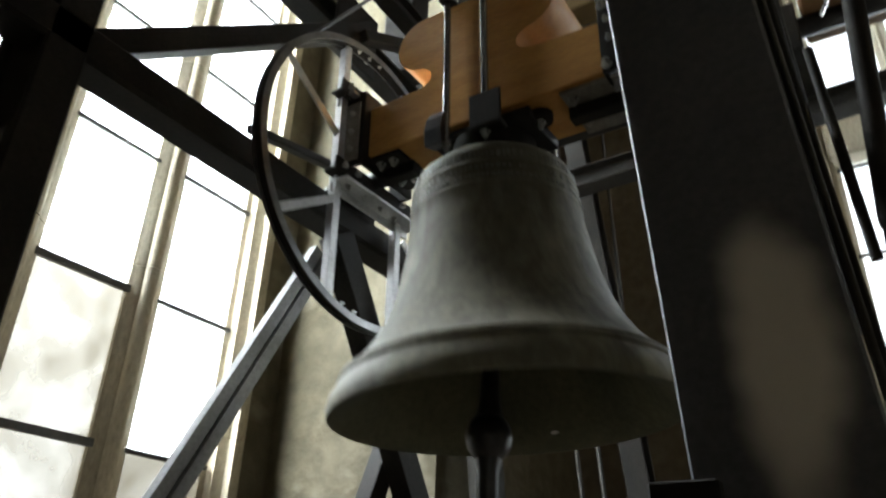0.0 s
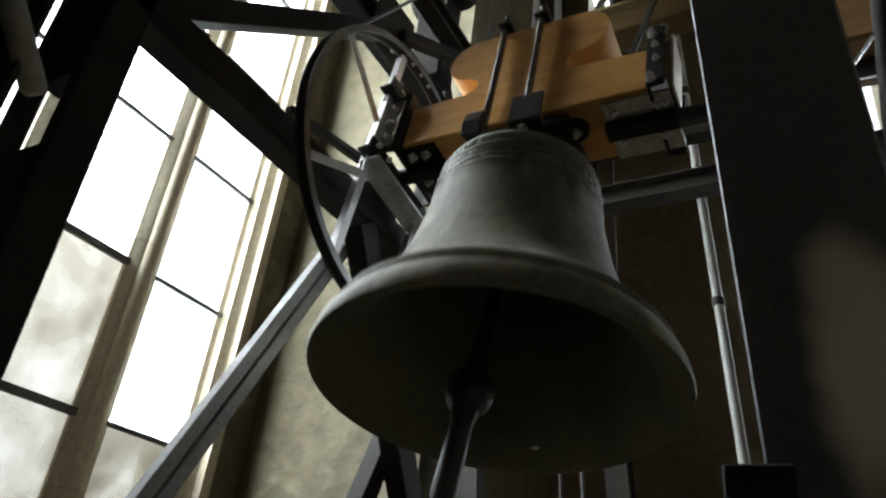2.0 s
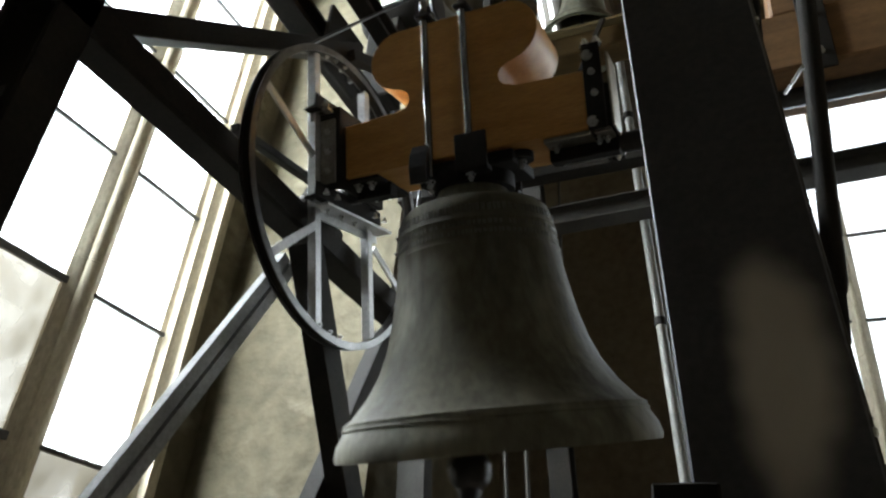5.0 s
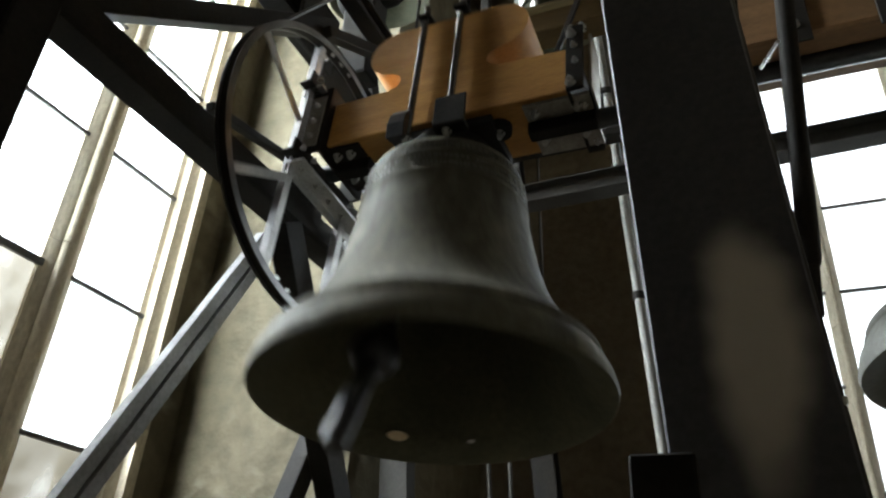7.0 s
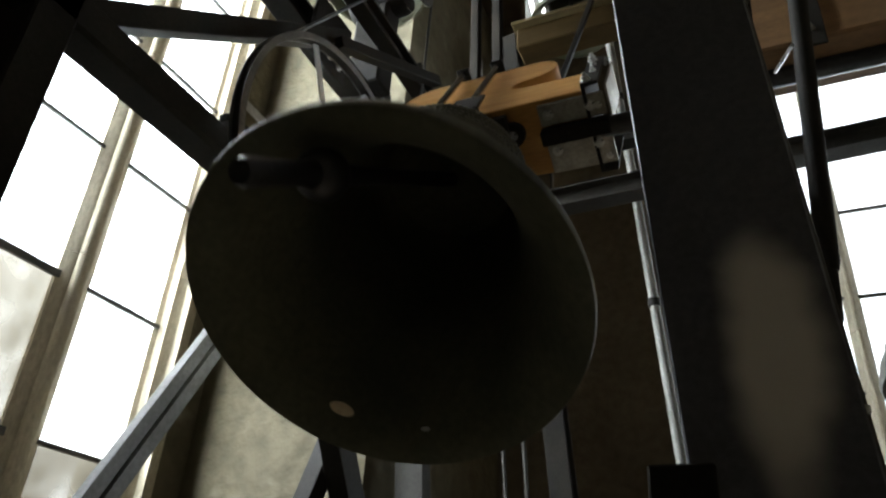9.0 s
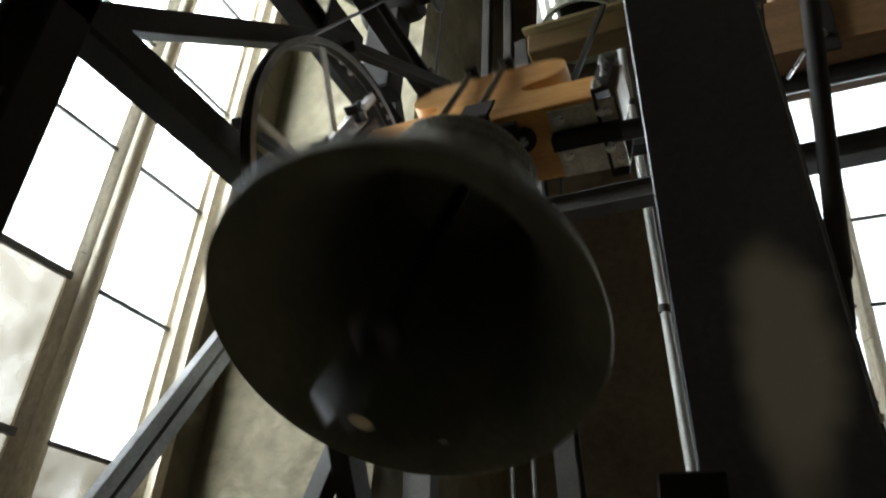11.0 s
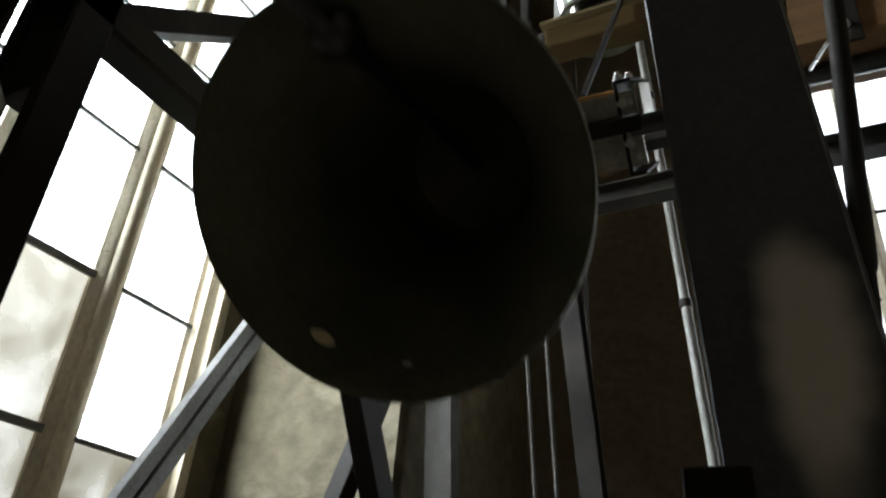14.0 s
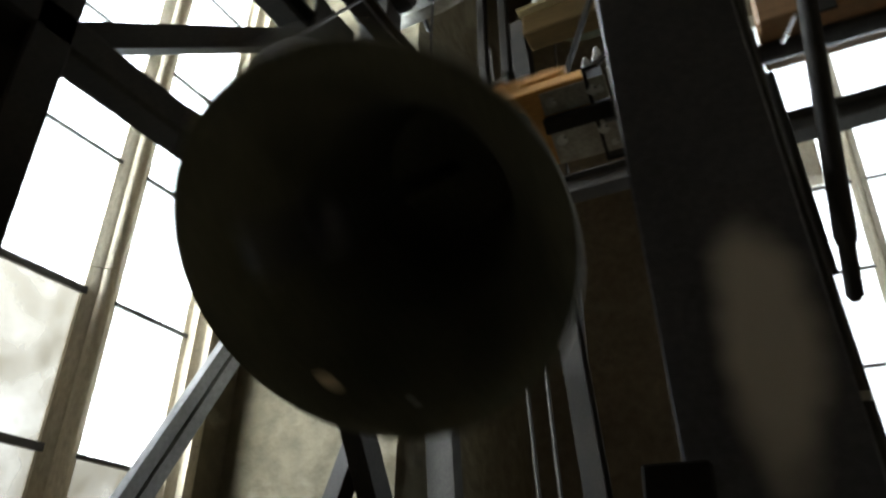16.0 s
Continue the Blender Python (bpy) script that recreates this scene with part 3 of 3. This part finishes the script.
def gudgeon_seat(b, x0, x1, way):
    """Two bare plates bolted under the beam's end, with the dark square of the gudgeon between them."""
    for y0, y1 in ((-0.112, -0.040), (0.012, 0.122)):
        part("gudgeon_plate", box((x0, y0, 0.004), (x1, y1, 0.017), 0.002), PLATE if way > 0 else STEEL, b, "bare steel gudgeon plate" if way > 0 else "")
        for x in (x0 + 0.030, x1 - 0.045):
            bolt_at((x, y0 + 0.035, 0.004), DOWN, b)
    part("gudgeon_bar", box((x0 - 0.004, -0.036, -0.034), (x1 + 0.006, 0.014, 0.016), 0.004), STEEL, b)
    a = x1 if way > 0 else x0
    rod("gudgeon", (a - 0.03 * way, 0, 0), (a + 0.30 * way, 0, 0), 0.032, IRON, b, 20)


def fittings(b):
    """Steelwork of the headstock: end channels, gudgeon plates, strap rods, clamps and their bolts."""
    gudgeon_seat(b, 0.246, 0.455, 1)
    gudgeon_seat(b, -0.462, -0.335, -1)
    # end of the wheel side
    part("end_channel", prism(u_outline(0.10, 0.30, 0.010), 0.30, Matrix(((-1, 0, 0, -0.510), (0, 1, 0, 0), (0, 0, 1, -0.02), (0, 0, 0, 1))), None, 0.002), STEEL, b)
    part("end_plate", box((-0.535, -0.158, 0.0), (-0.475, -0.152, 0.235), 0.002), PLATE, b, "bare steel plate")
    for z in (0.045, 0.115, 0.19):
        bolt_at((-0.505, -0.158, z), FRONT, b, BOLT_SMALL)
    for z in (0.262, -0.06):
        member("angle_bar", (-0.51, -0.22, z), (-0.51, 0.22, z), l_outline(0.055, 0.055, 0.007), STEEL, b)
        for y in (-0.2, -0.13, 0.13, 0.2):
            bolt_at((-0.485, y, z + 0.007), UP, b, BOLT_SMALL)
    # end of the far side
    part("end_channel", prism(u_outline(0.055, 0.30, 0.010), 0.28, Matrix(((1, 0, 0, 0.422), (0, 1, 0, 0), (0, 0, 1, 0.0), (0, 0, 0, 1))), None, 0.002), STEEL, b)
    for x, z in ((0.410, 0.025), (0.424, 0.115), (0.420, 0.185), (0.412, 0.240)):
        bolt_at((x, -0.15, z), FRONT, b, BOLT if z in (0.025, 0.240) else BOLT_SMALL)
    for x in (0.405, 0.440):
        bolt_at((x, -0.13, 0.28), UP, b)
    part("edge_plate", box((0.462, -0.128, 0.012), (0.470, -0.01, 0.25), 0.002), PLATE, b, "bright bare steel plate")
    for y in (-0.075, 0.095):
        bolt_at((0.435, y, -0.002), DOWN, b, BOLT_SMALL)
    # strap rods on both faces, washers and double nuts at the top
    for x in (-0.124, 0.016):
        for y in (-0.150, 0.150):
            rod("strap_rod", (x, y, -0.05), (x, y, 0.585), 0.0125, POLISHED, b, 16, "polished steel strap rod")
            bolt_at((x, y, 0.532), UP, b, BOLT_DARK)
            bolt_at((x, y, -0.062), DOWN, b)
        part("strap", box((x - 0.026, -0.172, 0.520), (x + 0.026, 0.172, 0.532), 0.003), STEEL, b)
    # folded clamp plates that grip the crown under the rods
    for sg in (-1, 1):
        fold = [(0.128, -0.060), (0.170, -0.060), (0.176, -0.052), (0.176, 0.066), (0.166, 0.066), (0.166, -0.044), (0.128, -0.044)]
        m = Matrix(((0, 0, 1, -0.026), (sg, 0, 0, 0), (0, 1, 0, 0), (0, 0, 0, 1)))
        part("clamp_plate", prism(fold, 0.106, m, None, 0.002), STEEL, b)
        claw = [(0.126, -0.055), (0.185, -0.075), (0.192, -0.020), (0.180, 0.030), (0.158, 0.064), (0.150, 0.060), (0.160, 0.020), (0.158, -0.020), (0.126, -0.030)]
        m = Matrix(((0, 0, 1, -0.182), (sg, 0, 0, 0), (0, 1, 0, 0), (0, 0, 0, 1)))
        part("clamp_claw", prism(claw, 0.062, m, None, 0.002), IRON, b)
    # crown flange with two bolted ears
    bm = prism(ring(0.135, 40), 0.05, Matrix.Translation((-0.032, 0, -0.075)))
    for x, y in ((0.150, -0.038), (-0.205, 0.038)):
        prism(ring(0.040, 20), 0.026, Matrix.Translation((x, y, -0.010)), bm)
        bolt_at((x, y, -0.010), DOWN, b)
    box((-0.20, -0.11, -0.026), (0.145, 0.11, 0.012), 0.003, bm)
    part("crown_plate", bm, STEEL, b, smooth=30)


def clapper(parent, s=1.0):
    """Hung inside the crown: flat shank, ball, and a tail below it."""
    c = part("clapper", lathe([(0, 0.0), (0.022, 0.0), (0.024, -0.10), (0.020, -0.50), (0.026, -0.70), (0.034, -0.745), (0.0, -0.745)], 20), IRON, parent, "dark forged iron clapper", 40)
    c.location = (-0.03, 0, -0.18)
    n = 12
    part("clapper_ball", lathe([(0.060 * math.sin(math.pi * k / n), -0.80 + 0.066 * math.cos(math.pi * k / n)) for k in range(n + 1)], 32), IRON, c, smooth=60)
    part("clapper_tail", lathe([(0, -0.85), (0.034, -0.855), (0.026, -0.89), (0.030, -1.07), (0.024, -1.09), (0, -1.09)], 20), IRON, c, smooth=40)
    return c


def main_bell():
    b = thing("church_bell", "weathered bronze church bell hung from a varnished oak headstock", "bell", at=(-0.659, 1.722, 3.115))
    body = bell_body(b, 1.0, BRONZE, "dusty green-grey bronze bell with moulded rings")
    body.location.x = -0.045
    body.rotation_euler.y = radians(-2.3)
    inscription(body, LETTERS)
    for deg, r, z, w, name, mat in ((129, 0.408, -0.855, 0.030, "strike_spot", WORN), (96, 0.412, -0.859, 0.011, "drill_spot", BRIGHT)):
        m = Matrix.Rotation(radians(deg), 4, "Z") @ Matrix.Translation((r - 0.002, 0, z - 0.002)) @ pose(0, 0, 0, 0, 227.8) @ Matrix.Diagonal((0.55, 1.15, 1, 1))
        part(name, lathe([(0, 0), (w, 0.0), (w * 0.92, 0.003), (0, 0.003)], 18, m=m), mat, body, "pale worn spot on the inner lip")
    headstock(b, 1.0, OAK, "honey-coloured varnished oak headstock with scrolled lobes")
    fittings(b)
    wheel(b)
    return b, clapper(b)


BELL, CLAPPER = main_bell()


def bearings():
    for x, lab in ((-1.30, "black plummer block bearing on the side beam"), (0.10, "black plummer block bearing on the far side beam")):
        t = thing("bearing", lab, "bearing", "bearings of the bell", at=(x, 1.722, 3.115))
        bm = prism([(-0.13, -0.10), (0.13, -0.10), (0.13, -0.07), (0.075, -0.06), (0.07, 0.0), (0.05, 0.05), (0.0, 0.072), (-0.05, 0.05), (-0.07, 0.0), (-0.075, -0.06), (-0.13, -0.07)],
                   0.07, Matrix(((0, 0, 1, -0.035), (1, 0, 0, 0), (0, 1, 0, 0), (0, 0, 0, 1))), None, 0.004)
        part("housing", bm, STEEL, t)
        for y in (-0.105, 0.105):
            bolt_at((0, y, -0.07), UP, t)


bearings()


def drive_chain():
    t = thing("drive_chain", "thin dark roller chain running up from the wheel", "chain")
    rod("chain_strand", (-1.202, 1.36, 3.530), (-1.202, 2.10, 4.64), 0.007, RUBBER, t, 8)
    rod("chain_strand", (-1.202, 2.27, 3.14), (-1.202, 2.31, 4.66), 0.007, RUBBER, t, 8)
    mo = thing("bell_motor", "dark electric ringing motor on the upper beams", "motor")
    part("motor_body", lathe([(0, -0.16), (0.075, -0.16), (0.088, -0.13), (0.088, 0.13), (0.075, 0.16), (0.02, 0.165), (0.02, 0.25), (0, 0.25)], 28, m=Matrix.Translation((-1.46, 2.23, 4.66)) @ RIGHT), STEEL, mo, smooth=40)
    part("sprocket", lathe([(0, -0.012), (0.075, -0.012), (0.082, 0.0), (0.075, 0.012), (0, 0.012)], 28, m=Matrix.Translation((-1.202, 2.23, 4.66)) @ RIGHT), IRON, mo, smooth=40)
    part("motor_foot", box((-1.56, 2.16, 4.06), (-1.38, 2.30, 4.60), 0.01), STEEL, mo)


drive_chain()


def pipes():
    t = thing("conduit_pipe", "pale grey steel pipe standing behind the bell", "pipe")
    rod("pipe", (-0.115, 3.32, 0), (-0.50, 3.32, 5.4), 0.024, STEEL_PALE, t, 16)
    for z in (1.0, 3.25, 4.6):
        rod("pipe_clip", (-0.115 - 0.0713 * z, 3.32, z - 0.02), (-0.115 - 0.0713 * z, 3.32, z + 0.02), 0.031, STEEL, t, 16)
    for x0, x1, r in ((-0.99, -1.42, 0.010), (-0.89, -1.29, 0.010), (-0.80, -0.95, 0.009)):
        p = thing("thin_rod", "thin grey steel rod behind the bell", "rod", "thin rods behind the bell")
        rod("rod", (x0, 3.5, 0), (x1, 3.5, 5.4), r, GREY_PAINT, p, 10)
    n = thing("hanging_pipe", "pale dusty tube with a rounded end hanging by the post", "pipe")
    a, b = Vector((-1.0, 0.40, 2.37)), Vector((-1.0, -0.02, 2.90))
    m = axis_frame(a, b)
    part("tube", lathe([(0, 0), (0.014, 0.002), (0.021, 0.010), (0.022, 0.02), (0.022, 0.55), (0.026, 0.552), (0.026, 0.60), (0, 0.60)], 20, m=m), STEEL_PALE, n, smooth=40)
    w = thing("steel_upright", "dark painted steel upright close to the window side", "post")
    for y in (0.226, 0.354):
        part("flange", box((-1.13, y - 0.006, 0), (-0.99, y + 0.006, 4.2), 0.002), STEEL, w)
    part("web", box((-1.064, 0.232, 0), (-1.056, 0.348, 4.2), 0.001), STEEL, w)


pipes()


def timbers():
    t = thing("timber_beam", "pale brown timber beam under the upper bell", "beam")
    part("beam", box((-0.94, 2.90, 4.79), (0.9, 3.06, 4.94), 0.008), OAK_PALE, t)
    member("strut", (-0.47, 2.84, 4.94), (-0.70, 2.84, 4.30), rect(0.022, 0.03), STEEL, t)
    part("top_board", box((-0.96, 2.86, 4.944), (0.9, 3.08, 4.968), 0.003), STONE_BOARD, t, "paler board along the top")
    lamp = thing("tube_lamp", "lit fluorescent lamp with two tubes under the roof", "lamp")
    for x in (-1.0, -0.93):
        rod("tube", (x - 0.02, 3.30, 5.9), (x + 0.05, 3.30, 5.38), 0.013, TUBE, lamp, 12)
    part("lamp_housing", box((-1.03, 3.325, 5.36), (-0.86, 3.36, 5.95), 0.006), STEEL_PALE, lamp)


timbers()


def upper_bell(label, at, size, mat, wood=OAK):
    b = thing("small_bell", label, "bell", "smaller bells", at=at)
    bell_body(b, size, mat, "dusty bronze bell")
    part("headstock", box((-0.46 * size, -0.10 * size, 0), (0.46 * size, 0.10 * size, 0.22 * size), 0.012), wood, b, "timber headstock")
    part("crown", box((-0.14 * size, -0.08 * size, -0.08 * size), (0.14 * size, 0.08 * size, 0.0), 0.008), STEEL, b)
    rod("gudgeon", (-0.58 * size, 0, 0.03), (0.58 * size, 0, 0.03), 0.02, IRON, b, 14)
    part("clapper", lathe([(0, -0.18 * size), (0.02 * size, -0.18 * size), (0.022 * size, -0.72 * size), (0.05 * size, -0.76 * size), (0.062 * size, -0.81 * size),
                           (0.05 * size, -0.86 * size), (0.026 * size, -0.89 * size), (0.03 * size, -1.08 * size), (0, -1.09 * size)], 18), IRON, b, "dark iron clapper", 50)
    return b


def bell_bracket(x, y, z0, z1, label):
    t = thing("bell_bracket", label, "bracket", "brackets of the smaller bells", at=(x, y, z0))
    part("upright", box((-0.02, -0.05, 0), (0.02, 0.05, z1 - z0), 0.004), STEEL, t)
    part("foot", box((-0.06, -0.08, 0), (0.06, 0.08, 0.012), 0.003), STEEL, t)


SMALL_BELL = upper_bell("small pale bronze bell swinging on the upper beams", (-1.57, 2.36, 5.46), 0.6, BRONZE_PALE)
upper_bell("small dark bronze bell hanging above the timber beam", (-0.74, 3.44, 5.95), 0.6, BRONZE, OAK_DARK)
bell_bracket(-1.89, 2.36, 5.44, 5.775, "dark steel bracket hanging from the bearer beam")
bell_bracket(-1.25, 2.36, 5.44, 5.775, "dark steel bracket hanging from the bearer beam")


def neighbour_bell():
    b = thing("church_bell", "large bronze bell on a brown timber headstock beside a window", "bell", at=(1.12, 2.40, 3.72))
    bell_body(b, 1.4, BRONZE_PALE, "dusty grey bronze bell")
    bm = bmesh.new()
    prism(rect(1.75, 0.30), 0.30, Matrix(((1, 0, 0, 0), (0, 0, -1, 0.15), (0, 1, 0, 0.17), (0, 0, 0, 1))), bm, 0.012)
    part("headstock", bm, OAK_DARK, b, "brown timber headstock with iron straps")
    part("upper_timber", box((-0.80, -0.13, 0.328), (0.80, 0.13, 0.60), 0.012), OAK_DARK, b, "second brown timber of the headstock")
    for x in (-0.66, -0.34, 0.0, 0.34):
        part("strap", box((x - 0.05, -0.166, -0.02), (x + 0.05, -0.152, 0.64), 0.003), STEEL, b)
        for z in (0.06, 0.26):
            bolt_at((x, -0.166, z), FRONT, b)
    rod("gudgeon", (-1.0, 0, 0), (1.0, 0, 0), 0.04, IRON, b, 16)
    for x in (0.20, 2.04):
        st = thing("bell_bracket", "dark steel bracket carrying the large bell", "bracket", "brackets of the large bell", at=(x, 2.40, 3.72))
        part("upright", box((-0.03, -0.09, -0.16), (0.03, 0.215, 0.06), 0.006), STEEL, st)


neighbour_bell()


def hanging_bars():
    for a, b, r, tail in (((0.24, 2.0, 3.30), (0.275, 2.0, 2.58), 0.015, 0.0), ((0.428, 2.0, 3.9), (0.312, 2.0, 2.49), 0.031, 0.17)):
        t = thing("hanging_rod", "thick dark steel rod with a narrower tail beside the post" if tail else "dark steel rod hanging beside the post", "rod", "hanging rods")
        m = axis_frame(b, a)
        ln = (Vector(a) - Vector(b)).length
        w = r * 0.72 if tail else r
        part("rod", lathe([(0, 0), (w * 0.5, 0.004), (w, 0.02), (w, tail), (r * 0.85, tail + 0.004), (r, tail + 0.03), (r, ln), (0, ln)], 20, m=m), STEEL, t, smooth=40)
    t = thing("tie_rod", "bright thin steel tie rod between the beams", "rod")
    rod("rod", (0.30, 2.02, 3.43), (0.335, 1.72, 3.26), 0.006, BRIGHT, t, 10)


hanging_bars()


def motions():
    # turning points of the swing: seconds, degrees, with the mouth going away from the viewer above zero
    turns = [(-0.62, -13), (0.56, 14.5), (1.72, -14.3), (2.93, 17.8), (4.07, -22.5), (5.28, 23.5), (6.49, -27), (7.68, 29.0), (8.90, -33), (10.11, 37),
             (11.38, -45), (12.57, 44.5), (13.85, -53), (15.10, 47.8), (16.36, -55)]
    nudge = [(0, 0), (15.2, 0), (15.5, 4.3), (15.8, -0.6), (16.0, -5.5)]

    def swing(t):
        for (t0, a), (t1, b) in zip(turns, turns[1:]):
            if t0 <= t <= t1:
                v = a + (b - a) * (1 - math.cos(math.pi * (t - t0) / (t1 - t0))) / 2
        return v + float(np.interp(t, [p[0] for p in nudge], [p[1] for p in nudge]))

    times = [k * 0.1 for k in range(161)]
    walk(BELL, [(t, pose(-0.659, 1.722, 3.115, swing(t))) for t in times])
    lead = [(0, -8), (0.5, -10), (1, 9), (1.5, 8), (2, -9), (2.5, -18), (3, 3), (3.5, 20), (4, 2), (4.5, -26), (4.8, -24), (5.3, 2), (5.8, 22), (6.3, 2), (6.8, -22),
            (7, -24), (7.5, 12), (8, 20), (8.5, -8), (8.8, -22), (9.2, -26), (9.7, 5), (10.2, 26), (10.6, 20), (11, -4), (11.4, -26), (11.7, -26), (12, -11), (12.5, 26),
            (13, 24), (13.5, -9), (14, -27), (14.5, -14), (15, 26), (15.5, 24), (16, -8)]
    walk(SMALL_BELL, [(t, pose(-1.57, 2.36, 5.46, 57 * math.cos(math.tau * (t - 0.95) / 1.885))) for t in times])
    walk(CLAPPER, [(t, pose(-0.03, 0, -0.18, a, -1.5)) for t, a in lead])


motions()
